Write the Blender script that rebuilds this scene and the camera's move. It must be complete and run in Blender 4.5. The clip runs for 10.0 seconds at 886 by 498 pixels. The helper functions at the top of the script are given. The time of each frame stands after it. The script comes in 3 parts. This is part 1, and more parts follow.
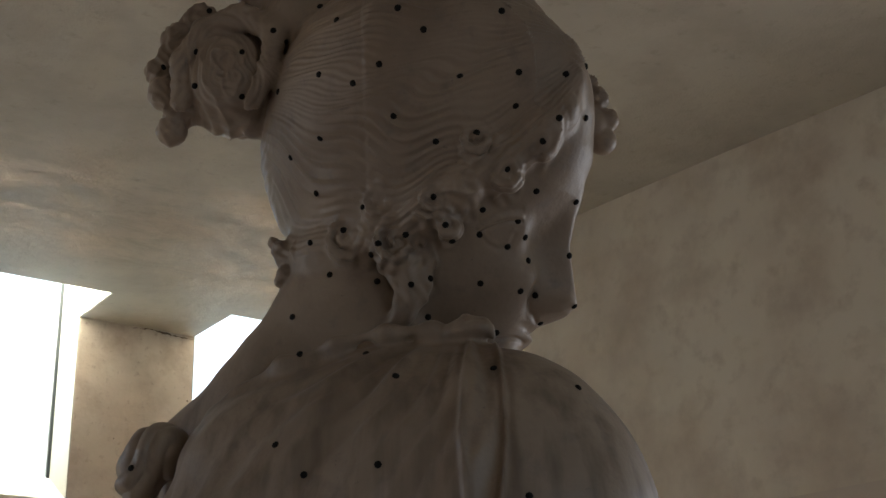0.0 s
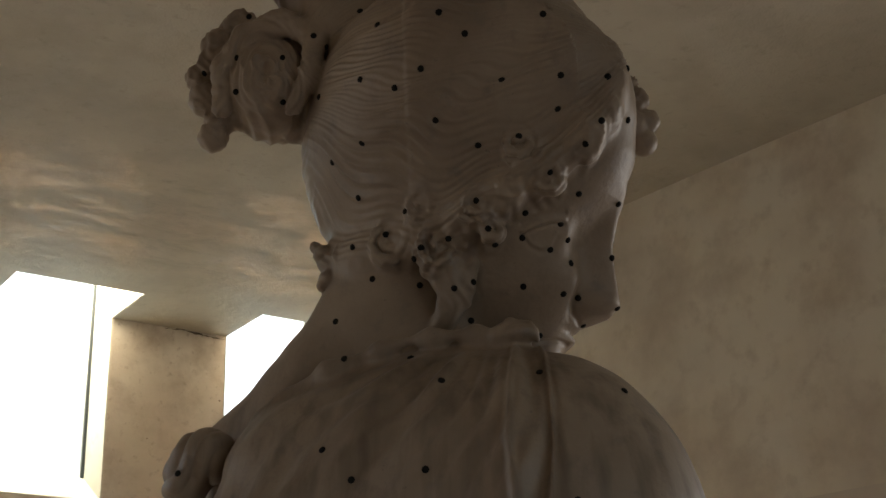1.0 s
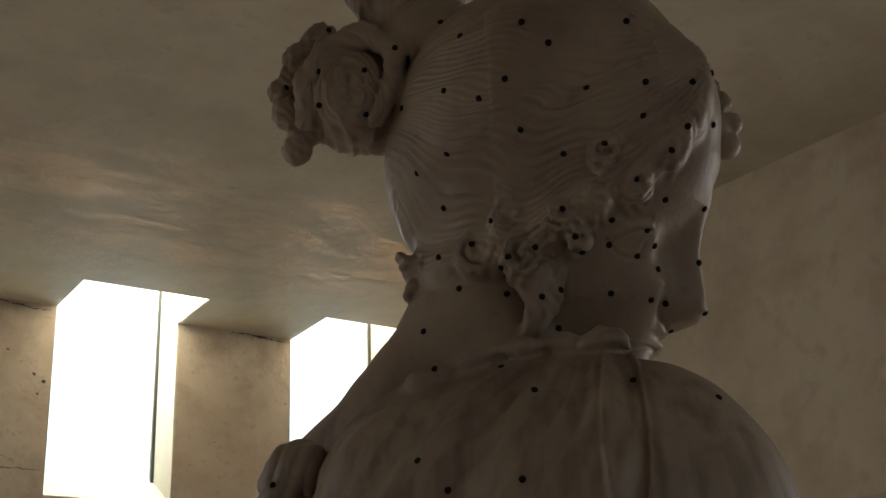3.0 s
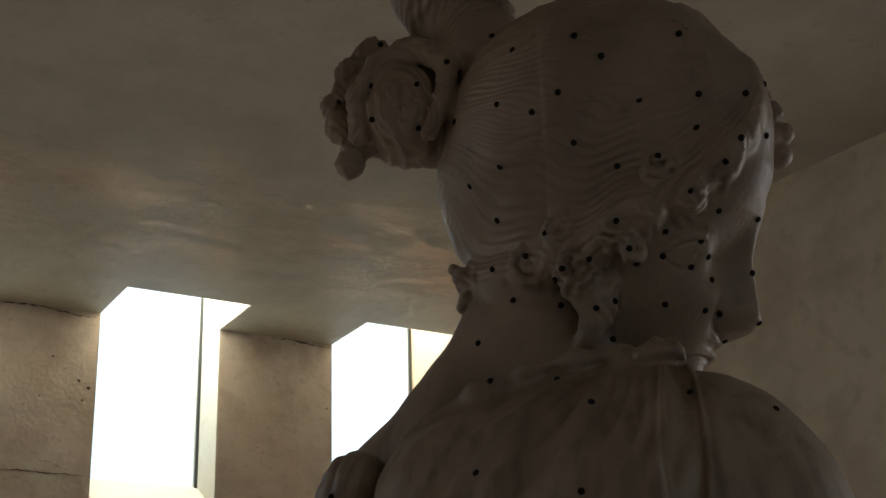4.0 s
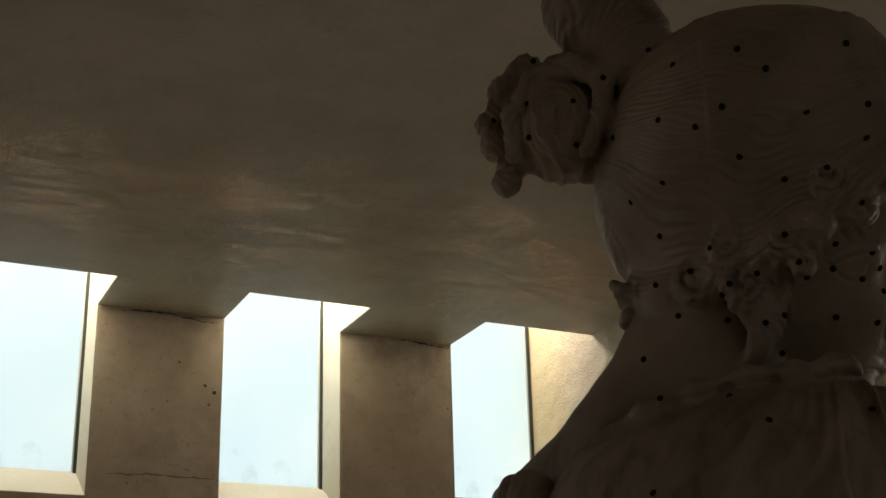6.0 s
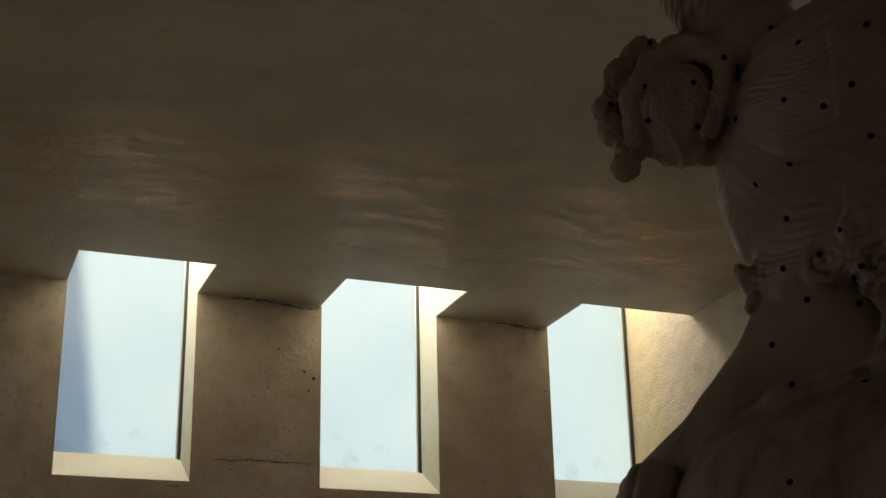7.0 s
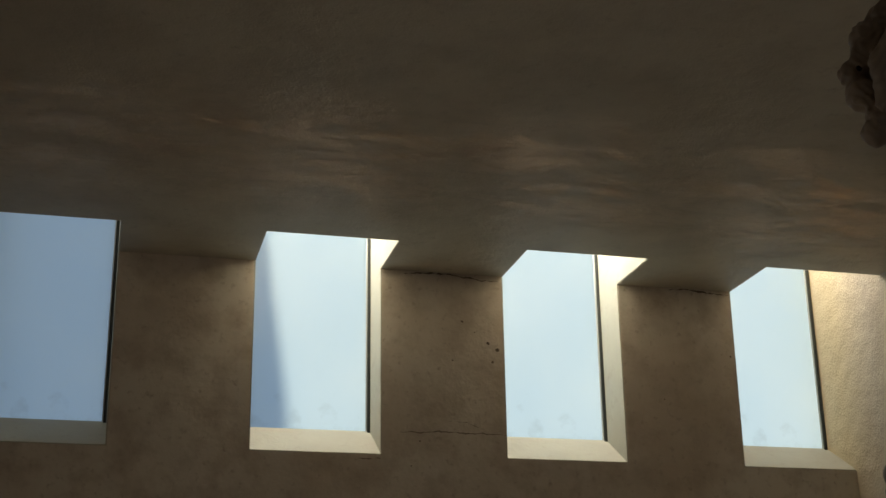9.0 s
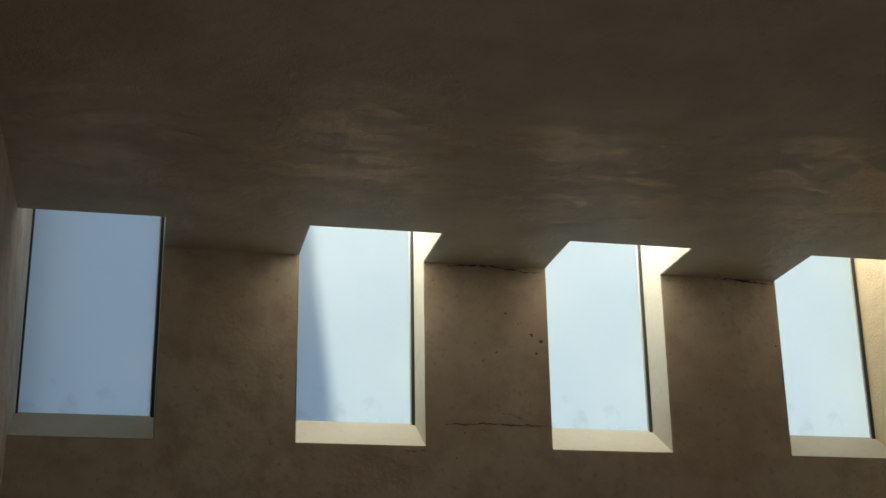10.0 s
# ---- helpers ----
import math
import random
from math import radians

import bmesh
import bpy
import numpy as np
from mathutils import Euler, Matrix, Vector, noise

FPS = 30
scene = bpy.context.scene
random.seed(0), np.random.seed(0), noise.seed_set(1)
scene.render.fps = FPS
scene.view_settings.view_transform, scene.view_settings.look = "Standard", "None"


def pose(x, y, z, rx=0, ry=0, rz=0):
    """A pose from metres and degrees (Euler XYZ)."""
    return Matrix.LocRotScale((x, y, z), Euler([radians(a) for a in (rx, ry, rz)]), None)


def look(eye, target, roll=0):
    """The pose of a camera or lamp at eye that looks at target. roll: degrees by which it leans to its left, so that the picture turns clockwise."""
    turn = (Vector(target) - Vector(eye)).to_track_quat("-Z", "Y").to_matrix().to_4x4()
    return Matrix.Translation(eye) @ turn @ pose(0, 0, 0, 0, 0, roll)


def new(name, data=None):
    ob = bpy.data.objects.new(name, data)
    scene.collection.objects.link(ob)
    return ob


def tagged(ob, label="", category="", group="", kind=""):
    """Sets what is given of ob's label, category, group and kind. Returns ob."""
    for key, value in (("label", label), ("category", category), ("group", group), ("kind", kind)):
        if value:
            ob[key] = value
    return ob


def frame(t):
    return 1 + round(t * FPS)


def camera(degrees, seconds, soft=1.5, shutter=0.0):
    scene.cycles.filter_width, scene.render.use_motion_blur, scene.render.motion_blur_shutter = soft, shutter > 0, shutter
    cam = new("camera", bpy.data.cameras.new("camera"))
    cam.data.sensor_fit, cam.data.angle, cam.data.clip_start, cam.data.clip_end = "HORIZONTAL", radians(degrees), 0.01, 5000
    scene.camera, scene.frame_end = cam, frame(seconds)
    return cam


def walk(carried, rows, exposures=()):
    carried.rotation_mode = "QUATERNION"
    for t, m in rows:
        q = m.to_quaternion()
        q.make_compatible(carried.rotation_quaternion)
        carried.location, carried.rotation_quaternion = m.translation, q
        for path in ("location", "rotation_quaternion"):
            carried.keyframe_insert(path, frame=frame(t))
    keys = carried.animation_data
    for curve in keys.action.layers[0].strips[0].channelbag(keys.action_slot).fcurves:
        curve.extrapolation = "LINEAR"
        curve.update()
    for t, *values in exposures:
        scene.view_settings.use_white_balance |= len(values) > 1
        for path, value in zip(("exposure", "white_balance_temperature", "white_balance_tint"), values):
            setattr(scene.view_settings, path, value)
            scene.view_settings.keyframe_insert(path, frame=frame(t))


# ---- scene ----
cam = camera(36.0, 10.0)
# seconds, place in metres, yaw, pitch and roll in degrees
ROWS = [
    (0, 0.0000, 0.0000, 1.6000, -35.308, 21.359, 1.419),
    (0.5, -0.0098, 0.0035, 1.6008, -34.833, 21.447, 1.414),
    (1, -0.0140, 0.0056, 1.6060, -34.063, 21.258, 1.501),
    (1.5, -0.0167, 0.0102, 1.6074, -33.376, 21.264, 1.589),
    (2, -0.0232, 0.0141, 1.6101, -32.721, 21.212, 1.692),
    (2.5, -0.0337, 0.0147, 1.6131, -32.198, 21.177, 1.775),
    (4, -0.0652, 0.0109, 1.6209, -29.862, 21.389, 1.676),
    (4.5, -0.0776, 0.0129, 1.6272, -29.166, 21.362, 1.658),
    (5, -0.0884, 0.0151, 1.6312, -27.865, 21.416, 1.512),
    (6.5, -0.1357, 0.0349, 1.6507, -23.482, 20.990, 1.423),
    (7, -0.1449, 0.0471, 1.6551, -21.328, 20.605, 1.225),
    (7.5, -0.1542, 0.0571, 1.6525, -19.416, 20.361, 0.875),
    (8, -0.1916, 0.0503, 1.6520, -17.432, 19.991, 0.840),
    (8.5, -0.2173, 0.0492, 1.6586, -15.785, 19.658, 0.830),
    (9, -0.2395, 0.0574, 1.6583, -14.347, 19.444, 0.846),
    (9.5, -0.2463, 0.0537, 1.6601, -13.300, 19.264, 0.875),
    (10, -0.2490, 0.0514, 1.6596, -12.502, 19.120, 0.907),
]
walk(cam, [(t, pose(x, y, z, 90 + pitch, roll, yaw)) for t, x, y, z, yaw, pitch, roll in ROWS],
     [(0.0, 1.88, 5800, 12), (0.8, 1.8, 6500, 12), (2.5, 1.6, 6550, 11), (4.5, 0.86, 6100, 12), (6.5, 0.22, 7050, 11), (9.0, -0.04, 6600, 11), (10.0, -0.04, 6550, 11)])

# ---- world, sun, exposure ----
scene.view_settings.exposure = 0.0
SUN_DIR = Vector((0.106, -0.634, -0.766)).normalized()
world = bpy.data.worlds.new("sky")
scene.world = world
world.use_nodes = True
wn = world.node_tree.nodes
sky = wn.new("ShaderNodeTexSky")
sky.sky_type, sky.sun_disc = "NISHITA", False
sky.sun_elevation = math.asin(-SUN_DIR.z)
sky.sun_rotation = math.atan2(-SUN_DIR.x, -SUN_DIR.y)
world.node_tree.links.new(sky.outputs[0], wn["Background"].inputs[0])
wn["Background"].inputs[1].default_value = 0.15
sun_data = bpy.data.lights.new("sun", "SUN")
sun_data.energy, sun_data.angle, sun_data.color = 3.5, radians(0.5), (1.0, 0.90, 0.70)
sun = new("sun", sun_data)
sun.matrix_world = look((0, 12, 12), Vector((0, 12, 12)) + SUN_DIR)


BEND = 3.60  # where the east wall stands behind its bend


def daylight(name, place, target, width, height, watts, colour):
    """An area lamp that stands in for the sky's light at an opening."""
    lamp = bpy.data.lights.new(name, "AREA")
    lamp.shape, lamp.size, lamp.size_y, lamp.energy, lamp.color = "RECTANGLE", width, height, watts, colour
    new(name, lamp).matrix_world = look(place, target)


# added fill lamp; the doorway behind the camera is made up
daylight("added_door_fill", (1.2, -3.7, 1.35), (1.2, 0, 1.35), 2.3, 2.6, 0.4, (1.0, 0.90, 0.80))
# unseen east window, inferred from bright rims on the statue's right
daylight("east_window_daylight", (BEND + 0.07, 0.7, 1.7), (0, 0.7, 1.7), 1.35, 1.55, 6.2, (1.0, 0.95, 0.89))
# added fill lamp in a made-up west opening, brightens the east wall
daylight("added_west_fill", (-0.90, 2.5, 1.7), (2.0, 2.5, 1.75), 1.35, 1.55, 0.35, (1.0, 0.95, 0.88))

# added lamps, hidden high in the slots, boost the daylight bounced into the room
for x, watts in ((-0.49, 1.2), (0.717, 17.5), (1.9, 18.0), (2.98, 9.0)):
    daylight("slot_daylight", (x, 6.12, 4.25), (x + 0.3, 4.9, 3.0), 0.5, 0.2, watts, (1.0, 0.98, 0.90))

# ---- materials ----
def material(name, base, rough=0.7, spots=(), bump=0.0, bump_scale=60.0, spec=0.3, coat=0.0):
    """A surface of one paint with stains: spots holds (scale, colour, from, to)."""
    m = bpy.data.materials.new(name)
    m.use_nodes = True
    nt = m.node_tree
    n, ln = nt.nodes, nt.links
    bsdf = n["Principled BSDF"]
    bsdf.inputs["Roughness"].default_value = rough
    bsdf.inputs["Specular IOR Level"].default_value = spec
    bsdf.inputs["Coat Weight"].default_value = coat
    bsdf.inputs["Coat Roughness"].default_value = 0.25
    co = n.new("ShaderNodeTexCoord")
    last = None
    for scale, colour, a, b in spots:
        tex = n.new("ShaderNodeTexNoise")
        tex.inputs["Scale"].default_value = scale
        tex.inputs["Detail"].default_value = 7
        tex.inputs["Roughness"].default_value = 0.6
        ln.new(co.outputs["Object"], tex.inputs["Vector"])
        ramp = n.new("ShaderNodeMapRange")
        ramp.inputs["From Min"].default_value, ramp.inputs["From Max"].default_value = a, b
        ln.new(tex.outputs["Fac"], ramp.inputs["Value"])
        mix = n.new("ShaderNodeMix")
        mix.data_type = "RGBA"
        ln.new(ramp.outputs[0], mix.inputs["Factor"])
        if last is None:
            mix.inputs["A"].default_value = (*base, 1)
        else:
            ln.new(last, mix.inputs["A"])
        mix.inputs["B"].default_value = (*colour, 1)
        last = mix.outputs["Result"]
    if last is None:
        bsdf.inputs["Base Color"].default_value = (*base, 1)
    else:
        ln.new(last, bsdf.inputs["Base Color"])
    if bump:
        tex = n.new("ShaderNodeTexNoise")
        tex.inputs["Scale"].default_value = bump_scale
        tex.inputs["Detail"].default_value = 6
        ln.new(co.outputs["Object"], tex.inputs["Vector"])
        tex2 = n.new("ShaderNodeTexNoise")
        tex2.inputs["Scale"].default_value = bump_scale / 9
        tex2.inputs["Detail"].default_value = 3
        ln.new(co.outputs["Object"], tex2.inputs["Vector"])
        add = n.new("ShaderNodeMath")
        add.operation = "MULTIPLY_ADD"
        ln.new(tex2.outputs["Fac"], add.inputs[0])
        add.inputs[1].default_value = 3.0
        ln.new(tex.outputs["Fac"], add.inputs[2])
        bp = n.new("ShaderNodeBump")
        bp.inputs["Strength"].default_value = 1.0
        bp.inputs["Distance"].default_value = bump
        ln.new(add.outputs[0], bp.inputs["Height"])
        ln.new(bp.outputs[0], bsdf.inputs["Normal"])
    return m


WALL = material("wall_plaster", (0.67, 0.60, 0.505), 0.75, [(1.3, (0.55, 0.45, 0.35), 0.42, 0.72), (6, (0.47, 0.385, 0.30), 0.46, 0.70), (27, (0.42, 0.34, 0.265), 0.57, 0.74), (70, (0.40, 0.32, 0.25), 0.72, 0.85)], 0.0020, 45)
STUCCO = material("rough_stucco", (0.71, 0.635, 0.51), 0.8, [(1.1, (0.55, 0.45, 0.34), 0.42, 0.70), (3.5, (0.52, 0.43, 0.33), 0.48, 0.72), (11, (0.52, 0.43, 0.33), 0.52, 0.80)], 0.0045, 95)
_st = STUCCO.node_tree
_sx = _st.nodes.new("ShaderNodeSeparateXYZ")
_sc = _st.nodes.new("ShaderNodeTexCoord")
_st.links.new(_sc.outputs["Object"], _sx.inputs[0])
# coarse grain beside the windows, smooth plaster further back
_sr = _st.nodes.new("ShaderNodeMapRange")
for _k, _v in (("From Min", 4.4), ("From Max", 5.3), ("To Min", 0.12), ("To Max", 1.0)):
    _sr.inputs[_k].default_value = _v
_st.links.new(_sx.outputs["Y"], _sr.inputs["Value"])
_sb = [n for n in _st.nodes if n.type == "BUMP"][0]
_st.links.new(_sr.outputs[0], _sb.inputs["Strength"])
# base colour turns ochre towards the last opening
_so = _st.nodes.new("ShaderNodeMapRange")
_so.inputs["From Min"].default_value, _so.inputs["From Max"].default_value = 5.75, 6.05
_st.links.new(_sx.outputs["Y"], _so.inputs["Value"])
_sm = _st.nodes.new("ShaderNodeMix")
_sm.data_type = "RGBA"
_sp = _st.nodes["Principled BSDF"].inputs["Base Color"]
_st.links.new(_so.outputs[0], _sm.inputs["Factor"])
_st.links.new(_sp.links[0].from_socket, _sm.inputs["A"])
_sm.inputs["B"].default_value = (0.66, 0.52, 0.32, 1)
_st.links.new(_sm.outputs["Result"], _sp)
CEIL = material("ceiling_plaster", (0.525, 0.475, 0.375), 0.62, [(1.0, (0.43, 0.38, 0.295), 0.42, 0.75), (4, (0.42, 0.37, 0.29), 0.45, 0.80), (22, (0.39, 0.34, 0.265), 0.58, 0.80)], 0.0020, 120, 0.15)
DADO = material("dado_plaster", (0.58, 0.49, 0.40), 0.75, [(1.5, (0.50, 0.41, 0.32), 0.42, 0.75)], 0.0015, 40)
REVEAL = material("reveal_plaster", (0.525, 0.505, 0.41), 0.75, [(2.5, (0.47, 0.43, 0.34), 0.4, 0.7), (14, (0.42, 0.37, 0.29), 0.56, 0.8)], 0.0012, 70)
FLOOR = material("floor_stone", (0.46, 0.38, 0.30), 0.5, [(3, (0.38, 0.31, 0.24), 0.45, 0.7)], 0.001, 30)
_ct = CEIL.node_tree
_cn = _ct.nodes.new("ShaderNodeTexNoise")
_cn.inputs["Scale"].default_value, _cn.inputs["Detail"].default_value, _cn.inputs["Distortion"].default_value = 3.6, 14, 0.5
_cn.inputs["Roughness"].default_value = 0.72
_cm = _ct.nodes.new("ShaderNodeMapping")
_cm.inputs["Scale"].default_value = (0.8, 2.0, 1.0)
_cc = _ct.nodes.new("ShaderNodeTexCoord")
_cr = _ct.nodes.new("ShaderNodeMapRange")
for _k, _v in (("From Min", 0.44), ("From Max", 0.58), ("To Min", 0.0), ("To Max", 1.0)):
    _cr.inputs[_k].default_value = _v
_ct.links.new(_cc.outputs["Object"], _cm.inputs[0])
_ct.links.new(_cm.outputs[0], _cn.inputs["Vector"])
_ct.links.new(_cn.outputs["Fac"], _cr.inputs["Value"])
# patchy gloss banded 4.2 to 5.5 m along the room, where the windows mirror
_sep = _ct.nodes.new("ShaderNodeSeparateXYZ")
_ct.links.new(_cc.outputs["Object"], _sep.inputs[0])
_last = None
for _a, _b in ((4.05, 4.55), (5.50, 5.00)):
    _r = _ct.nodes.new("ShaderNodeMapRange")
    _r.interpolation_type = "SMOOTHSTEP"
    _r.inputs["From Min"].default_value, _r.inputs["From Max"].default_value = _a, _b
    _ct.links.new(_sep.outputs["Y"], _r.inputs["Value"])
    _mul = _ct.nodes.new("ShaderNodeMath")
    _mul.operation = "MULTIPLY"
    _ct.links.new(_r.outputs[0], _mul.inputs[0])
    _ct.links.new(_cr.outputs[0] if _last is None else _last, _mul.inputs[1])
    _last = _mul.outputs[0]
_film = _ct.nodes.new("ShaderNodeBsdfGlossy")
# warm colour put into the film stands in for warm reflected light
_film.inputs["Color"].default_value = (1.0, 0.60, 0.36, 1)
_film.inputs["Roughness"].default_value = 0.25
_weight = _ct.nodes.new("ShaderNodeMath")
_weight.operation = "MULTIPLY"
_weight.inputs[1].default_value = 0.19
_ct.links.new(_last, _weight.inputs[0])
_over = _ct.nodes.new("ShaderNodeMixShader")
_ct.links.new(_weight.outputs[0], _over.inputs[0])
_ct.links.new(_ct.nodes["Principled BSDF"].outputs[0], _over.inputs[1])
_ct.links.new(_film.outputs[0], _over.inputs[2])
# brush marks in the film
_bn = _ct.nodes.new("ShaderNodeTexNoise")
_bn.inputs["Scale"].default_value, _bn.inputs["Detail"].default_value, _bn.inputs["Roughness"].default_value = 30, 10, 0.72
_bm = _ct.nodes.new("ShaderNodeMapping")
_bm.inputs["Scale"].default_value = (0.6, 2.2, 1.0)
_bm.inputs["Rotation"].default_value = (0, 0, radians(14))
_bb = _ct.nodes.new("ShaderNodeBump")
_bb.inputs["Distance"].default_value = 0.010
_ct.links.new(_cc.outputs["Object"], _bm.inputs[0])
_ct.links.new(_bm.outputs[0], _bn.inputs["Vector"])
_ct.links.new(_bn.outputs["Fac"], _bb.inputs["Height"])
_ct.links.new(_bb.outputs[0], _film.inputs["Normal"])
_ct.links.new(_over.outputs[0], _ct.nodes["Material Output"].inputs[0])
SEAL = material("pale_sealant", (0.62, 0.63, 0.60), 0.6)
GASKET = material("gasket_metal", (0.05, 0.055, 0.05), 0.4)
PLASTER = material("cast_plaster", (0.290, 0.216, 0.153), 0.48, [(7, (0.195, 0.140, 0.095), 0.40, 0.68), (38, (0.18, 0.135, 0.105), 0.55, 0.78), (160, (0.12, 0.095, 0.08), 0.66, 0.80)], 0.00045, 190, 0.4)
# brown runs down the cloth, below the neck
_pt = PLASTER.node_tree
_pc = _pt.nodes.new("ShaderNodeTexCoord")
_pm = _pt.nodes.new("ShaderNodeMapping")
_pm.inputs["Scale"].default_value = (48, 48, 3.5)
_pn = _pt.nodes.new("ShaderNodeTexNoise")
_pn.inputs["Scale"].default_value, _pn.inputs["Detail"].default_value = 1.0, 6
_pr = _pt.nodes.new("ShaderNodeMapRange")
for _k, _v in (("From Min", 0.46), ("From Max", 0.72), ("To Max", 0.8)):
    _pr.inputs[_k].default_value = _v
_pz = _pt.nodes.new("ShaderNodeSeparateXYZ")
_ph = _pt.nodes.new("ShaderNodeMapRange")
_ph.inputs["From Min"].default_value, _ph.inputs["From Max"].default_value = 0.50, 0.44
_px = _pt.nodes.new("ShaderNodeMath")
_px.operation = "MULTIPLY"
_pk = _pt.nodes.new("ShaderNodeMix")
_pk.data_type = "RGBA"
_pk.inputs["B"].default_value = (0.125, 0.085, 0.055, 1)
_pb = _pt.nodes["Principled BSDF"].inputs["Base Color"]
_pt.links.new(_pc.outputs["Object"], _pm.inputs[0])
_pt.links.new(_pc.outputs["Object"], _pz.inputs[0])
_pt.links.new(_pm.outputs[0], _pn.inputs["Vector"])
_pt.links.new(_pn.outputs["Fac"], _pr.inputs["Value"])
_pt.links.new(_pz.outputs["Z"], _ph.inputs["Value"])
_pt.links.new(_pr.outputs[0], _px.inputs[0])
_pt.links.new(_ph.outputs[0], _px.inputs[1])
_pt.links.new(_px.outputs[0], _pk.inputs["Factor"])
_pt.links.new(_pb.links[0].from_socket, _pk.inputs["A"])
_pt.links.new(_pk.outputs["Result"], _pb)
PIN = material("pin_iron", (0.012, 0.011, 0.010), 0.9, spec=0.1)
PLINTH = material("plinth_plaster", (0.58, 0.52, 0.45), 0.7, [(5, (0.48, 0.42, 0.35), 0.45, 0.75)], 0.001, 50)

PANE = bpy.data.materials.new("frosted_glass")
PANE.use_nodes = True
_n, _l = PANE.node_tree.nodes, PANE.node_tree.links
_n.remove(_n["Principled BSDF"])
_t = _n.new("ShaderNodeBsdfTranslucent")
_g = _n.new("ShaderNodeBsdfGlossy")
_g.inputs["Roughness"].default_value = 0.25
_m = _n.new("ShaderNodeMixShader")
_m.inputs[0].default_value = 0.04
_co = _n.new("ShaderNodeTexCoord")
_ns = _n.new("ShaderNodeTexNoise")
_ns.inputs["Scale"].default_value = 2.2
_ns.inputs["Detail"].default_value = 5
_l.new(_co.outputs["Object"], _ns.inputs["Vector"])
_mx = _n.new("ShaderNodeMix")
_mx.data_type = "RGBA"
_mx.inputs["A"].default_value = (0.82, 0.91, 0.94, 1)
_mx.inputs["B"].default_value = (0.71, 0.84, 0.92, 1)
_l.new(_ns.outputs["Fac"], _mx.inputs["Factor"])
_sepz = _n.new("ShaderNodeSeparateXYZ")
_l.new(_co.outputs["Object"], _sepz.inputs[0])
_foot = _n.new("ShaderNodeMapRange")
for _k, _v in (("From Min", 0.42), ("From Max", 0.16), ("To Min", -0.12), ("To Max", 0.10)):
    _foot.inputs[_k].default_value = _v
_l.new(_sepz.outputs["Z"], _foot.inputs["Value"])
_grime = _n.new("ShaderNodeTexNoise")
_grime.inputs["Scale"].default_value, _grime.inputs["Detail"].default_value = 9, 8
_l.new(_co.outputs["Object"], _grime.inputs["Vector"])
_sum = _n.new("ShaderNodeMath")
_sum.operation = "ADD"
_l.new(_grime.outputs["Fac"], _sum.inputs[0])
_l.new(_foot.outputs[0], _sum.inputs[1])
_dirt = _n.new("ShaderNodeMapRange")
for _k, _v in (("From Min", 0.60), ("From Max", 0.80), ("To Max", 0.35)):
    _dirt.inputs[_k].default_value = _v
_l.new(_sum.outputs[0], _dirt.inputs["Value"])
_mg = _n.new("ShaderNodeMix")
_mg.data_type = "RGBA"
_l.new(_dirt.outputs[0], _mg.inputs["Factor"])
_l.new(_mx.outputs["Result"], _mg.inputs["A"])
_mg.inputs["B"].default_value = (0.42, 0.46, 0.46, 1)
_l.new(_mg.outputs["Result"], _t.inputs["Color"])
_l.new(_t.outputs[0], _m.inputs[1])
_l.new(_g.outputs[0], _m.inputs[2])
_l.new(_m.outputs[0], _n["Material Output"].inputs[0])


# ---- mesh helpers ----
def box(bm, x0, x1, y0, y1, z0, z1, bevel=0.0):
    m = Matrix.LocRotScale(((x0 + x1) / 2, (y0 + y1) / 2, (z0 + z1) / 2), None, (x1 - x0, y1 - y0, z1 - z0))
    made = bmesh.ops.create_cube(bm, size=1, matrix=m)
    if bevel:
        edges = list({e for v in made["verts"] for e in v.link_edges})
        bmesh.ops.bevel(bm, geom=edges, offset=bevel, segments=3, affect="EDGES")


def prism(bm, profile, x0, x1):
    """A solid of a (y, z) outline pulled from x0 to x1."""
    a = [bm.verts.new((x0, y, z)) for y, z in profile]
    b = [bm.verts.new((x1, y, z)) for y, z in profile]
    bm.faces.new(a)
    bm.faces.new(b[::-1])
    for i in range(len(a)):
        j = (i + 1) % len(a)
        bm.faces.new((a[j], a[i], b[i], b[j]))
    bmesh.ops.recalc_face_normals(bm, faces=bm.faces)


def part(name, bm, mat, parent=None, label=""):
    me = bpy.data.meshes.new(name)
    bm.to_mesh(me)
    bm.free()
    me.materials.append(mat)
    ob = new(name, me)
    if parent:
        ob.parent = parent
    return tagged(ob, label)


def boxes(name, mat, *dims, parent=None, label="", bevel=0.0):
    bm = bmesh.new()
    for d in dims:
        box(bm, *d, bevel)
    return part(name, bm, mat, parent, label)


# ---- the room ----
LEFT, RIGHT, BACK, FRONT = -0.797, 3.39, -3.6, 6.0
CEILING, SILL, SILL_OUT = 3.705, 2.826, 2.985
SLOT, GLASS, ROOF = 5.60, 6.25, 4.35
OPENINGS = [(LEFT, -0.185), (0.418, 1.016), (1.6, 2.198), (2.789, RIGHT)]

# door and west side openings are made up, out of view, for the fill lamps
ADDED_DOOR = (0.0, 2.4, 2.7)
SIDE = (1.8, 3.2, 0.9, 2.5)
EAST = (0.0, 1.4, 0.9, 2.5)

tagged(boxes("floor", FLOOR, (LEFT - 0.4, BEND + 0.4, BACK - 0.4, FRONT + 0.4, -0.2, 0.0)), "worn stone floor of the gallery", "floor", kind="structure")
OUTER = LEFT - 0.35
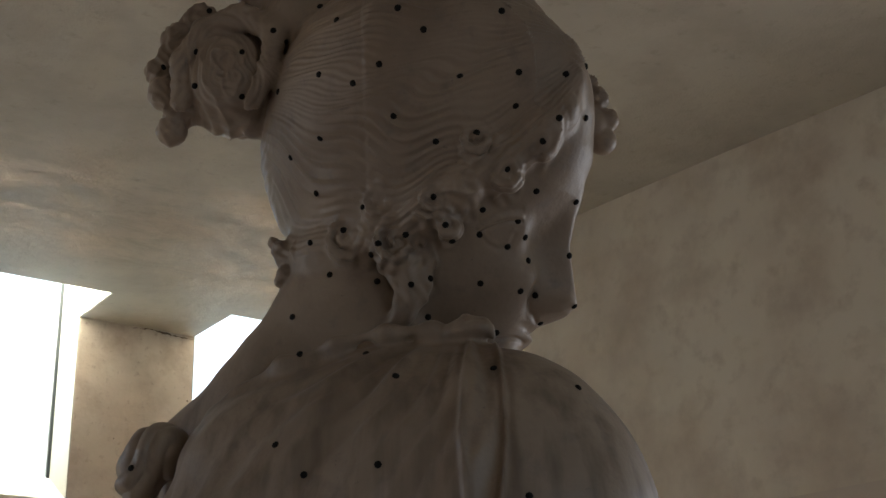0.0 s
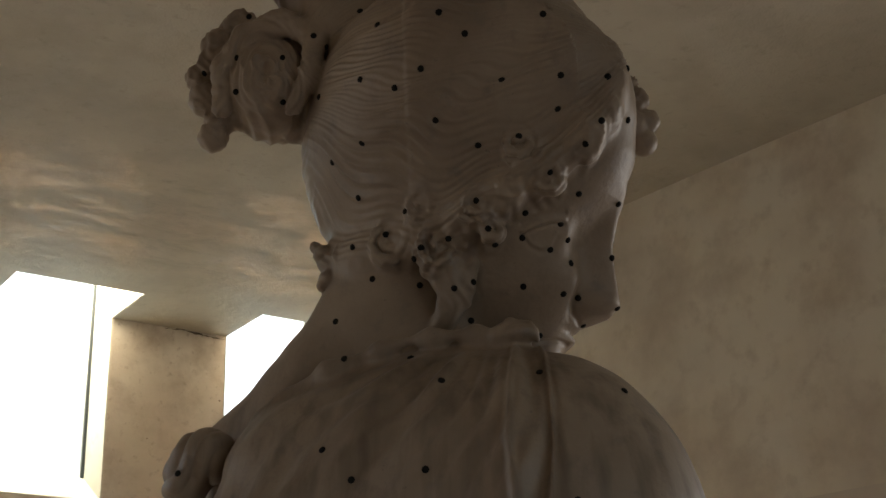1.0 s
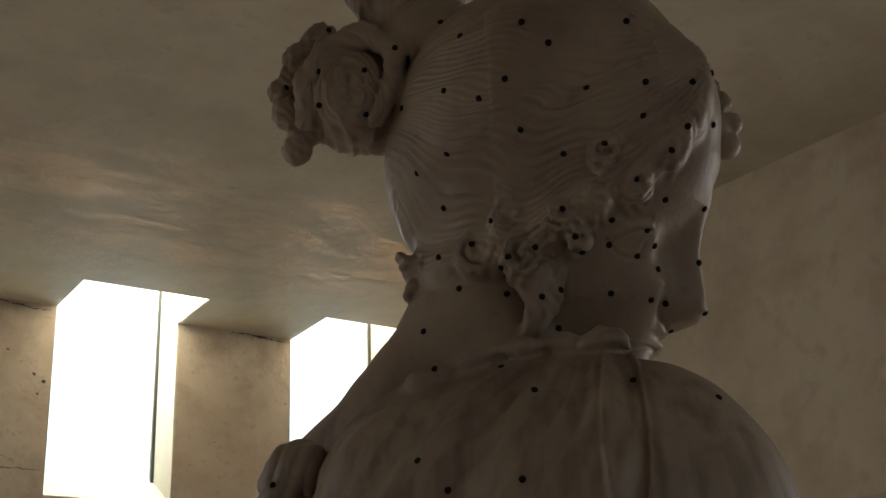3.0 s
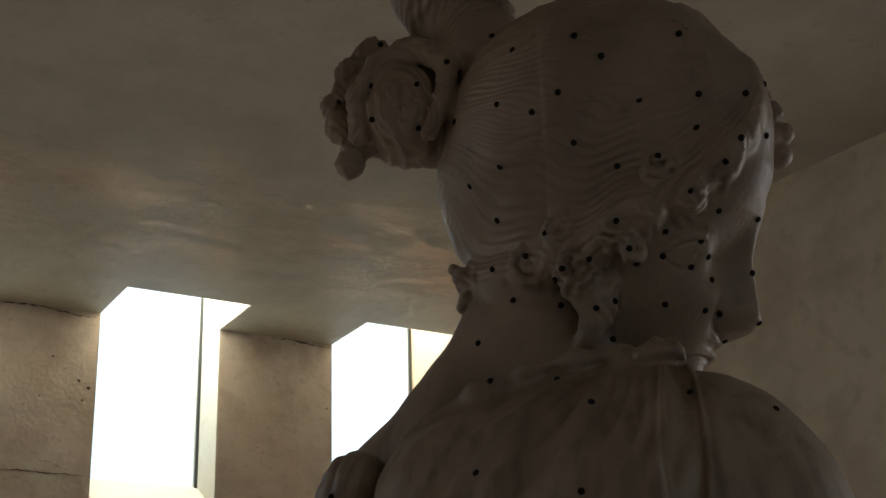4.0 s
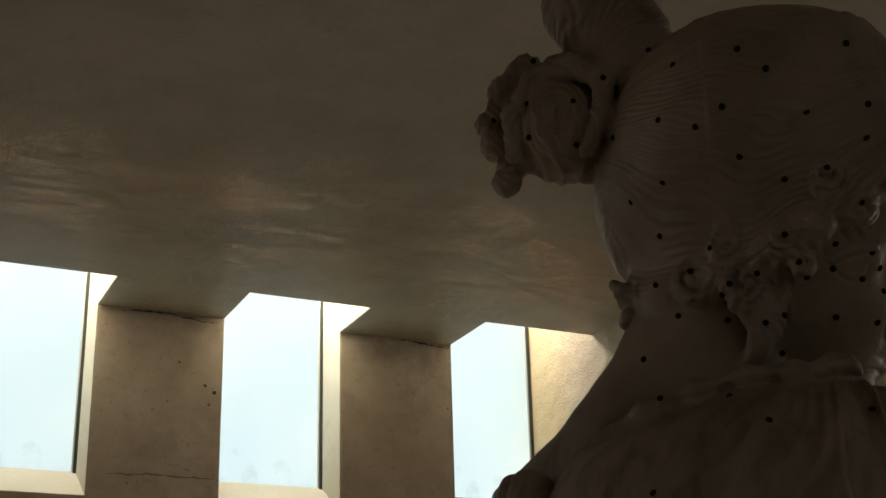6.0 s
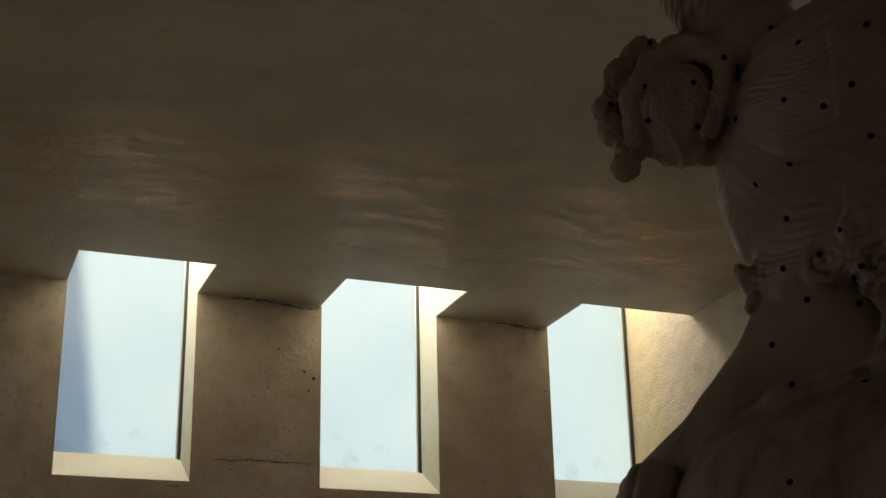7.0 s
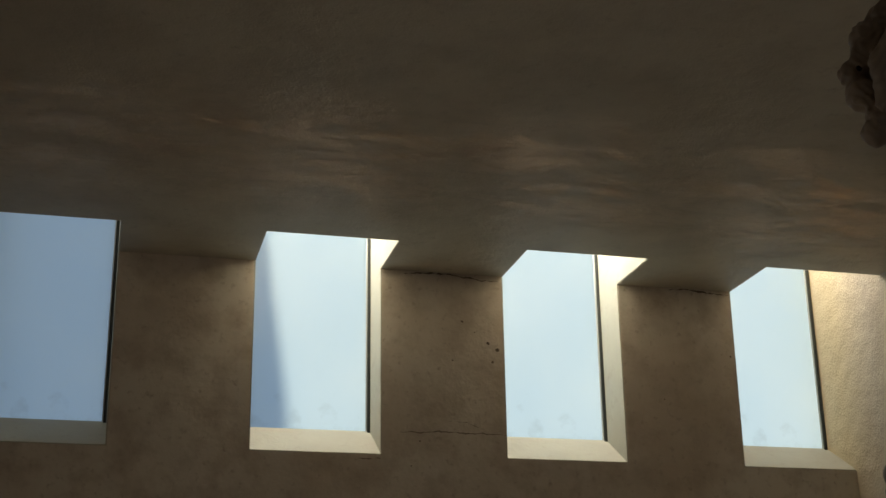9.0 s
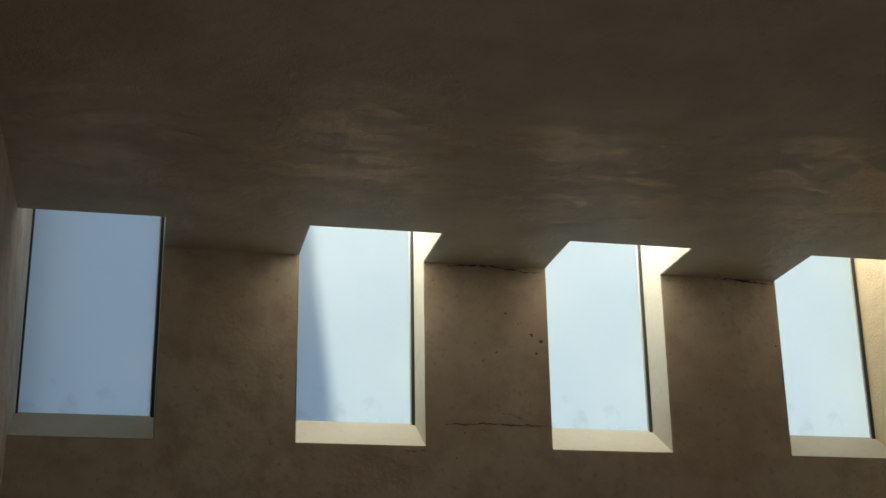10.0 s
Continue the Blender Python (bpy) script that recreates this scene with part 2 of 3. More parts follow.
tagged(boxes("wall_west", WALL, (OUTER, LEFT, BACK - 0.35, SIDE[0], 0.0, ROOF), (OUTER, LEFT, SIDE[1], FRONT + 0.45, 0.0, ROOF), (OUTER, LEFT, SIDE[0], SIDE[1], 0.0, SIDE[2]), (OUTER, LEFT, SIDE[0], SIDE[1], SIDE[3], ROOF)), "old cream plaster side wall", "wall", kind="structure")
# the east wall runs true beside the windows, then bends away from the room
PLAN = [(RIGHT, FRONT + 0.45), (RIGHT, 3.9), (3.425, 3.5), (3.475, 3.0), (3.535, 2.5), (BEND, 1.8), (BEND, EAST[1])]


def along(name, mat, inset, z0, z1, y_from, parent=None, label=""):
    """A slab along the plan of the east wall."""
    bm = bmesh.new()
    line = [(x - inset, min(y, y_from)) for x, y in PLAN]
    outer = RIGHT + 0.55 if inset == 0 else None
    front = [[bm.verts.new((x, y, z)) for z in (z0, z1)] for x, y in line]
    back = [[bm.verts.new((outer if outer else x + inset + 0.01, y, z)) for z in (z0, z1)] for x, y in line]
    for (f0, f1), (g0, g1) in zip(zip(front, back), zip(front[1:], back[1:])):
        bm.faces.new((f0[0], g0[0], g0[1], f0[1]))
        bm.faces.new((f1[0], f1[1], g1[1], g1[0]))
        bm.faces.new((f0[1], g0[1], g1[1], f1[1]))
        bm.faces.new((f0[0], f1[0], g1[0], g0[0]))
    bm.faces.new((front[0][0], front[0][1], back[0][1], back[0][0]))
    bm.faces.new((front[-1][0], back[-1][0], back[-1][1], front[-1][1]))
    bmesh.ops.recalc_face_normals(bm, faces=bm.faces)
    return part(name, bm, mat, parent, label)


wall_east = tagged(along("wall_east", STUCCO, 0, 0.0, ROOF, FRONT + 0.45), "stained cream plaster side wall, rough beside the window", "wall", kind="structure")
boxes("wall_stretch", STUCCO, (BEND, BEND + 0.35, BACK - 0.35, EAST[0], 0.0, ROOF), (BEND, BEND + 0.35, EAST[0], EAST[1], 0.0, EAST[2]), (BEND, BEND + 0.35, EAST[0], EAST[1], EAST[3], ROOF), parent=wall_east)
along("dado", DADO, 0.008, 0.0, 2.43, FRONT - 0.004, wall_east, "slightly browner plaster dado")
tagged(boxes("wall_south", WALL, (LEFT, ADDED_DOOR[0], BACK - 0.35, BACK, 0.0, ROOF), (ADDED_DOOR[1], BEND, BACK - 0.35, BACK, 0.0, ROOF), (ADDED_DOOR[0], ADDED_DOOR[1], BACK - 0.35, BACK, ADDED_DOOR[2], ROOF)), "plain plaster wall closing the room", "wall", kind="structure")

north = [(LEFT, RIGHT, FRONT, FRONT + 0.3, 0.0, SILL)]
for (a, b), (c, d) in zip(OPENINGS, OPENINGS[1:]):
    north.append((b, c, FRONT, FRONT + 0.3, SILL, CEILING))
tagged(boxes("wall_north", WALL, *north), "brown-shaded plaster window wall with four tall openings", "wall", kind="structure")

CRACKS = [(1.12, 3.69, 1.58, 3.685, 0.006), (1.10, 2.935, 1.60, 2.915, 0.004), (2.46, 3.69, 2.78, 3.685, 0.006), (1.33, 2.99, 1.50, 2.96, 0.002), (0.90, 2.80, 1.03, 2.815, 0.003)]
CHIPS = [(1.524, 3.37, 0.010), (1.570, 3.34, 0.012), (1.545, 3.28, 0.008), (1.35, 3.28, 0.006), (1.29, 2.94, 0.006), (1.19, 2.895, 0.006), (2.765, 3.37, 0.007), (1.46, 3.42, 0.005), (2.40, 3.14, 0.005), (1.40, 3.47, 0.009), (1.15, 2.78, 0.005)]
DARK = material("crack_shadow", (0.16, 0.12, 0.09), 0.95, [(60, (0.26, 0.20, 0.15), 0.4, 0.7)])
wall_north = bpy.data.objects["wall_north"]


def crack(x0, z0, x1, z1, thick, seed):
    """A hairline crack with ragged lips, standing just off the wall's face."""
    rnd = random.Random(seed)
    bm = bmesh.new()
    n = int(abs(x1 - x0) / 0.012) + 3
    rows, drift = [], 0.0
    for i in range(n + 1):
        f = i / n
        drift += rnd.uniform(-0.0035, 0.0035)
        half = thick * rnd.uniform(0.1, 1.0) * math.sin(math.pi * min(max(f, 0.04), 0.96)) ** 0.5
        x, z = x0 + (x1 - x0) * f, z0 + (z1 - z0) * f + drift
        rows.append([bm.verts.new((x + rnd.uniform(-0.003, 0.003), FRONT - 0.0025, z + s * half)) for s in (-1, 1)])
    for a, b in zip(rows, rows[1:]):
        bm.faces.new((a[0], b[0], b[1], a[1]))
    bmesh.ops.solidify(bm, geom=bm.faces[:], thickness=0.002)
    part("crack", bm, DARK, wall_north)


def chip(x, z, r, seed):
    """A small chip in the plaster with a torn outline."""
    rnd = random.Random(seed)
    bm = bmesh.new()
    ring = [bm.verts.new((x + r * rnd.uniform(0.5, 1.2) * math.cos(a), FRONT - 0.0025, z + r * rnd.uniform(0.4, 0.9) * math.sin(a))) for a in np.arange(9) * 2 * math.pi / 9]
    bm.faces.new(ring)
    bmesh.ops.solidify(bm, geom=bm.faces[:], thickness=0.002)
    part("chip", bm, DARK, wall_north)


for i, c in enumerate(CRACKS):
    crack(*c, 50 + i)
for i, c in enumerate(CHIPS):
    chip(*c, 90 + i)

ceil = [(LEFT, BEND + 0.1, BACK, SLOT, CEILING, CEILING + 0.25)]
for (a, b), (c, d) in zip(OPENINGS, OPENINGS[1:]):
    ceil.append((b, c, SLOT, FRONT + 0.3, CEILING, ROOF))
ceil.append((LEFT, RIGHT, SLOT - 0.25, SLOT, CEILING + 0.25, ROOF))
tagged(boxes("ceiling", CEIL, *ceil), "smooth painted plaster ceiling cut by light slots", "ceiling", kind="structure")
tagged(boxes("roof", WALL, (LEFT - 0.35, BEND + 0.35, BACK - 0.35, SLOT, ROOF, ROOF + 0.15), (LEFT - 0.35, BEND + 0.35, SLOT, GLASS + 0.1, ROOF, ROOF + 0.15)), "plain roof slab", "roof", kind="structure")


def window(number, a, b):
    win = new("window_%d" % number)
    win.location = (a, FRONT, SILL)
    o = Vector((a, FRONT, SILL))
    w = b - a

    def put(ob):
        ob.parent = win
        return ob
    bm = bmesh.new()
    prism(bm, [(0.003, 0.001), (0.003, 0.006), (0.256, SILL_OUT - SILL), (0.256, 0.001)], 0.001, w - 0.001)
    put(part("sill", bm, REVEAL, None, "sloping cream plaster sill"))
    for s, x0, x1 in ((0, 0.0, 0.006), (1, w - 0.006, w)):
        if (s == 0 and a == LEFT) or (s == 1 and b == RIGHT):
            continue  # the side wall itself closes the opening
        bm = bmesh.new()
        box(bm, x0, x1, 0.003, 0.25, 0.0, ROOF - SILL - 0.01)
        box(bm, x0, x1, SLOT - FRONT, 0.003, CEILING - SILL + 0.003, ROOF - SILL - 0.01)
        put(part("reveal", bm, REVEAL, None, "cream plaster reveal"))
    bm = bmesh.new()
    box(bm, 0.006, w - 0.006, 0.256, 0.264, SILL_OUT - SILL - 0.02, ROOF - SILL)
    put(part("pane", bm, PANE, None, "pale blue frosted glass pane"))
    bm = bmesh.new()
    box(bm, w - 0.020, w - 0.006, 0.238, 0.256, SILL_OUT - SILL - 0.01, ROOF - SILL)
    box(bm, 0.006, 0.016, 0.238, 0.256, SILL_OUT - SILL - 0.01, ROOF - SILL)
    put(part("frame", bm, GASKET, None, "thin dark metal glazing bar"))
    bm = bmesh.new()
    box(bm, w - 0.0255, w - 0.020, 0.248, 0.256, SILL_OUT - SILL - 0.01, ROOF - SILL)
    put(part("seal", bm, SEAL, None, "thin pale sealant strip"))
    return tagged(win, "tall narrow frosted window cut up into the ceiling", "window", "windows under the ceiling", "structure")


for i, (a, b) in enumerate(OPENINGS):
    window(i + 1, a, b)

# unseen block outside, put there to throw shade on the first panes
boxes_shade_block = boxes("shade_block", WALL, (-2.1, -0.42, 11.0, 12.5, -0.25, 10.6))
tagged(boxes_shade_block, "unseen plastered block added outside to shade the first panes", "building", kind="structure")
tagged(boxes("ground", material("ground_asphalt", (0.09, 0.085, 0.08), 0.9, [(0.6, (0.13, 0.12, 0.11), 0.4, 0.7)]), (-400, 400, -400, 400, -0.6, -0.25)), "paved ground outside", "ground", kind="structure")


# ---- the statue ----
TURN = radians(35.308)
AX_U = Vector((math.cos(TURN), -math.sin(TURN), 0))
AX_D = Vector((math.sin(TURN), math.cos(TURN), 0))
CELL = 0.0024
LO = np.array([-0.34, 0.98, 1.50], dtype=np.float32)
HI = np.array([0.26, 1.50, 2.50], dtype=np.float32)
SHAPE = tuple(int(v) for v in np.ceil((HI - LO) / CELL))
FIELD = np.full(SHAPE, 0.2, dtype=np.float32)


def midline(u, w):
    return 1.222 - 0.50 * (w - 2.19) - 0.42 * u


def blend(shape, lo, hi, k=0.02, cut=False):
    """Joins a distance function to the field, rounding the seam over k metres, or cuts it out."""
    a = np.maximum(((np.array(lo) - k * 2 - 0.02 - LO) / CELL).astype(int), 0)
    b = np.minimum(((np.array(hi) + k * 2 + 0.02 - LO) / CELL).astype(int) + 1, SHAPE)
    if (b <= a).any():
        return
    g = [LO[i] + CELL * np.arange(a[i], b[i], dtype=np.float32) for i in range(3)]
    u, d, w = g[0][:, None, None], g[1][None, :, None], g[2][None, None, :]
    f = shape(u, d, w).astype(np.float32)
    view = FIELD[a[0]:b[0], a[1]:b[1], a[2]:b[2]]
    if cut:
        f = -f
        view[...] = np.maximum(view, f) + 0.25 * k * np.maximum(1 - np.abs(view - f) / k, 0) ** 2
    else:
        view[...] = np.minimum(view, f) - 0.25 * k * np.maximum(1 - np.abs(view - f) / k, 0) ** 2


def ball(c, r, k=0.02, head=False, cut=False, tip=0.0):
    """An ellipsoid; head: its d counts from the head's own middle plane, and it is made on both sides; tip: degrees turned in the u-w plane."""
    r = np.array(r, dtype=np.float32) if np.ndim(r) else np.full(3, r, dtype=np.float32)
    ct, st = math.cos(radians(tip)), math.sin(radians(tip))
    big = float(r.max())

    def shape(u, d, w):
        e = np.abs(d - midline(u, w)) - c[1] if head else d - c[1]
        p, q = u - c[0], w - c[2]
        p, q = p * ct + q * st, -p * st + q * ct
        n = np.sqrt((p / r[0]) ** 2 + (e / r[1]) ** 2 + (q / r[2]) ** 2)
        m = np.sqrt((p / r[0] ** 2) ** 2 + (e / r[1] ** 2) ** 2 + (q / r[2] ** 2) ** 2)
        return np.where(n > 0.2, n * (n - 1) / np.maximum(m, 1e-6), -float(r.min()) * 0.9)
    if head:
        mid = midline(c[0], c[2])
        lo = (c[0] - big, mid - c[1] - big - 0.05, c[2] - big)
        hi = (c[0] + big, mid + c[1] + big + 0.05, c[2] + big)
    else:
        lo, hi = [v - big for v in c], [v + big for v in c]
    blend(shape, lo, hi, k, cut)


def limb(a, b, ra, rb, k=0.02, head=False):
    """A tapered round limb from a to b."""
    a, b = np.array(a, dtype=np.float32), np.array(b, dtype=np.float32)
    ab = b - a
    L = float(ab @ ab)

    def shape(u, d, w):
        e = np.abs(d - midline(u, w)) if head else d
        t = np.clip(((u - a[0]) * ab[0] + (e - a[1]) * ab[1] + (w - a[2]) * ab[2]) / L, 0, 1)
        return np.sqrt((u - a[0] - t * ab[0]) ** 2 + (e - a[1] - t * ab[1]) ** 2 + (w - a[2] - t * ab[2]) ** 2) - (ra + (rb - ra) * t)
    r = max(ra, rb)
    lo, hi = np.minimum(a, b) - r, np.maximum(a, b) + r
    if head:
        m = midline((a[0] + b[0]) / 2, (a[2] + b[2]) / 2)
        lo[1], hi[1] = m - max(a[1], b[1]) - r - 0.05, m + max(a[1], b[1]) + r + 0.05
    blend(shape, lo, hi, k)


def lock(points, r0, r1, k=0.006, head=False):
    """A lock of hair along a line of places."""
    n = len(points) - 1
    for i in range(n):
        limb(points[i], points[i + 1], r0 + (r1 - r0) * i / n, r0 + (r1 - r0) * (i + 1) / n, k, head)


def curl(c, size, thick, turns=1.3, start=0.0, lean=0.0, k=0.0025, head=False, rise=-1.0):
    """A snail of hair that faces the viewer's side, with its middle raised."""
    pts = []
    n = int(11 * turns)
    for i in range(n + 1):
        f = i / n
        a = start + 2 * math.pi * turns * f
        r = size * (1 - 0.8 * f)
        pts.append((c[0] + r * math.cos(a), c[1] + rise * 0.35 * size * f + lean * r * math.cos(a), c[2] + r * math.sin(a)))
    lock(pts, thick, thick * 0.55, k, head)


def torso():
    ball((-0.052, 1.262, 1.74), (0.226, 0.180, 0.222), 0.03)
    ball((-0.03, 1.20, 1.86), (0.110, 0.098, 0.092), 0.04)
    limb((-0.03, 1.26, 1.72), (-0.02, 1.27, 1.40), 0.17, 0.16, 0.04)
    limb((-0.16, 1.245, 1.88), (0.02, 1.215, 1.918), 0.058, 0.060, 0.05)
    ball((0.050, 1.160, 1.777), (0.141, 0.122, 0.177), 0.03)
    limb((0.072, 1.17, 1.80), (0.10, 1.17, 1.45), 0.10, 0.085, 0.03)
    # the shoulder beyond, hidden behind the neck
    limb((-0.1, 1.36, 1.86), (-0.14, 1.40, 1.55), 0.09, 0.08, 0.05)


def neck():
    limb((-0.045, 1.305, 2.09), (-0.06, 1.300, 1.90), 0.074, 0.085, 0.03)
    limb((-0.081, 1.300, 2.07), (-0.147, 1.315, 1.957), 0.060, 0.061, 0.03)
    limb((-0.147, 1.315, 1.957), (-0.235, 1.345, 1.894), 0.061, 0.058, 0.03)


# heights w from chin to hairline; how far the middle of the face comes forward; the nose on top of it
FACE_W = (1.93, 1.945, 1.965, 1.985, 2.0, 2.015, 2.03, 2.05, 2.075, 2.10, 2.124, 2.145, 2.18, 2.210, 2.235, 2.262)
FACE_U = (0.045, 0.072, 0.086, 0.086, 0.090, 0.0985, 0.103, 0.108, 0.114, 0.129, 0.147, 0.1555, 0.158, 0.1535, 0.136, 0.09)
NOSE_W = (2.0150, 2.0185, 2.0256, 2.036, 2.0509, 2.0755, 2.1018, 2.128)
NOSE_U = (0.0, 0.0300, 0.0385, 0.0345, 0.0290, 0.0215, 0.0105, 0.0)


def face():
    """A relief over the head's middle plane: u as a height over (distance from the plane, w)."""
    ball((0.020, 0, 2.085), (0.074, 0.068, 0.120), 0.03, True)

    def soft(w, ws, us):
        return sum(np.interp(w + o, ws, us) for o in (-0.003, 0.0, 0.003)) / 3

    def bump(e, w, ce, cw, se, sw):
        return np.exp(-((e - ce) / se) ** 2 - ((w - cw) / sw) ** 2)

    def shape(u, d, w):
        e = np.abs(d - midline(u, w))
        wide = np.interp(w, [1.93, 1.95, 1.99, 2.037, 2.10, 2.20, 2.29], [0.036, 0.046, 0.062, 0.079, 0.090, 0.098, 0.095])
        deep = np.interp(w, [1.93, 1.95, 1.99, 2.037, 2.10, 2.20, 2.29], [0.06, 0.072, 0.086, 0.094, 0.110, 0.120, 0.12])
        back = deep * (1 - np.sqrt(np.maximum(1 - (e / wide) ** 2, 0))) + 9 * np.maximum(e - wide, 0)
        ridge = np.interp(w, [2.015, 2.032, 2.06, 2.09, 2.13], [0.0190, 0.0185, 0.0155, 0.0140, 0.020])
        nose = np.interp(w, NOSE_W, NOSE_U) * np.exp(-(e / ridge) ** 2.6)
        front = soft(w, FACE_W, FACE_U) - back + nose
        front = front + 0.012 * bump(e, w, 0.0175, 2.0285, 0.0075, 0.0085)
        front = front - 0.005 * bump(e, w, 0.029, 2.030, 0.006, 0.014)
        socket = np.exp(-((e - 0.040) / 0.028) ** 2) * np.clip((2.112 - w) / 0.028, 0, 1) * np.clip((w - 2.046) / 0.030, 0, 1)
        front = front - 0.0135 * socket
        front = front + 0.0085 * bump(e, w, 0.056, 2.0775, 0.017, 0.0105)
        front = front + 0.0035 * bump(e, w, 0.050, 2.040, 0.022, 0.018)
        front = front + 0.0060 * bump(e, w, 0, 2.0130, 0.019, 0.0050) - 0.0045 * bump(e, w, 0, 2.0072, 0.023, 0.0024)
        front = front + 0.0075 * bump(e, w, 0, 2.0005, 0.016, 0.0050) - 0.005 * bump(e, w, 0, 1.990, 0.02, 0.005)
        f = u - front
        steep = np.sqrt(sum(g ** 2 for g in np.gradient(f, CELL)))
        return np.maximum(np.clip(f / np.maximum(steep, 1), -0.04, 0.1), -0.03 - u)
    blend(shape, (-0.02, 1.05, 1.93), (0.165, 1.40, 2.25), 0.008)


# middles (u, w) and sizes of the snail curls about the ear and temple
CURLS = [(-0.032, 2.070, 0.026), (-0.078, 2.086, 0.023), (0.004, 2.100, 0.020), (0.045, 2.142, 0.019), (0.071, 2.112, 0.016), (0.104, 2.138, 0.015),
         (-0.048, 2.108, 0.018), (0.018, 2.077, 0.013), (0.124, 2.166, 0.013), (0.036, 2.112, 0.014)]


def hair():
    ball((-0.015, 0, 2.202), (0.154, 0.121, 0.125), 0.03, True)
    ball((-0.036, 0, 2.160), (0.084, 0.104, 0.085), 0.05, True)
    ball((-0.060, 0, 2.212), (0.074, 0.112, 0.090), 0.07, True)
    # the rolled edge of the hair, from brow to nape
    lock([(0.132, 0.036, 2.222), (0.130, 0.052, 2.195), (0.124, 0.070, 2.168), (0.104, 0.088, 2.144), (0.068, 0.098, 2.122), (0.030, 0.104, 2.105), (-0.01, 0.100, 2.090), (-0.06, 0.092, 2.082), (-0.11, 0.070, 2.086), (-0.14, 0.04, 2.10)], 0.004, 0.012, 0.022, True)
    for i, (u, w, s) in enumerate(CURLS):
        mid = midline(u, w)
        e = float(np.interp(u, [-0.12, -0.07, -0.03, 0.02, 0.05, 0.08, 0.11, 0.13], [0.070, 0.092, 0.104, 0.108, 0.106, 0.098, 0.084, 0.066]))
        for side in (-1, 1):
            ball((u, mid + side * (e - 0.005), w), (s * 1.0, s * 0.42, s * (0.85 + 0.3 * (i % 3) / 2)), 0.006, tip=37 * i)
            curl((u, mid + side * (e - 0.004 + s * 0.40), w), s * 0.95, s * 0.15, 1.6, i * 1.9, k=0.004, rise=side * 0.5)
    # loose locks before and below the ear
    lock([(-0.030, 1.204, 2.062), (-0.018, 1.208, 2.046), (-0.016, 1.213, 2.030), (-0.026, 1.220, 2.014), (-0.038, 1.226, 2.004)], 0.018, 0.008, 0.006)
    lock([(-0.008, 1.196, 2.078), (-0.002, 1.200, 2.058), (-0.004, 1.206, 2.038), (-0.014, 1.214, 2.020), (-0.026, 1.218, 2.010)], 0.008, 0.0035, 0.003)
    lock([(-0.046, 1.210, 2.058), (-0.034, 1.208, 2.042), (-0.030, 1.210, 2.026), (-0.036, 1.218, 2.014)], 0.007, 0.0035, 0.003)
    # curls at the nape
    ball((-0.138, 1.290, 2.096), (0.020, 0.022, 0.014), 0.006)
    ball((-0.145, 1.284, 2.078), (0.011, 0.014, 0.010), 0.002)
    ball((-0.150, 1.280, 2.104), (0.011, 0.012, 0.008), 0.002, tip=30)
    ball((-0.158, 1.282, 2.111), (0.007, 0.010, 0.006), 0.002, tip=-20)
    ball((-0.152, 1.284, 2.071), (0.006, 0.010, 0.006), 0.002)
    ball((-0.112, 1.276, 2.088), (0.022, 0.02, 0.02), 0.008)
    curl((-0.128, 1.262, 2.094), 0.012, 0.0035, 1.2, 0.5)
    # curls over the far temple
    for u, d, w, r in ((0.178, 1.255, 2.204, 0.014), (0.184, 1.25, 2.226, 0.012), (0.172, 1.24, 2.246, 0.013), (0.164, 1.25, 2.224, 0.020), (0.165, 1.24, 2.264, 0.010)):
        ball((u, d, w), r, 0.004)


LOBES = [(-0.268, 2.226, 0.0155), (-0.261, 2.246, 0.0165), (-0.277, 2.270, 0.0185), (-0.286, 2.294, 0.0140), (-0.270, 2.306, 0.0175), (-0.264, 2.330, 0.0210),
         (-0.243, 2.348, 0.0220), (-0.244, 2.301, 0.0230), (-0.204, 2.342, 0.0270), (-0.180, 2.238, 0.0210), (-0.240, 2.256, 0.0220)]


def bun():
    ball((-0.148, 1.222, 2.405), (0.064, 0.072, 0.058), 0.012)
    ball((-0.120, 1.235, 2.335), (0.055, 0.066, 0.045), 0.02)
    ball((-0.200, 1.262, 2.286), (0.053, 0.060, 0.060), 0.012)
    ball((-0.197, 1.236, 2.272), (0.047, 0.046, 0.049), 0.006)
    lock([(-0.150, 1.195, 2.305), (-0.185, 1.198, 2.326), (-0.224, 1.21, 2.318), (-0.250, 1.222, 2.288), (-0.249, 1.228, 2.245)], 0.014, 0.010, 0.006)
    lock([(-0.152, 1.192, 2.296), (-0.156, 1.192, 2.262), (-0.172, 1.205, 2.232)], 0.012, 0.009, 0.006)
    for i, (u, w, r) in enumerate(LOBES):
        u += 0.006
        ball((u, 1.255, w), r, 0.003)
        curl((u, 1.255 - r * 0.75, w), r * 0.75, r * 0.22, 1.3, i * 2.1, k=0.002, rise=-0.4)
    for s in range(6):
        a = 0.4 + s * 0.40
        lock([(-0.148 + 0.064 * math.cos(a), 1.195, 2.358 + 0.010 * s), (-0.150 + 0.050 * math.cos(a + 0.5), 1.160, 2.395 + 0.008 * s), (-0.160 + 0.03 * math.cos(a + 0.9), 1.168, 2.440)], 0.010, 0.008, 0.004)


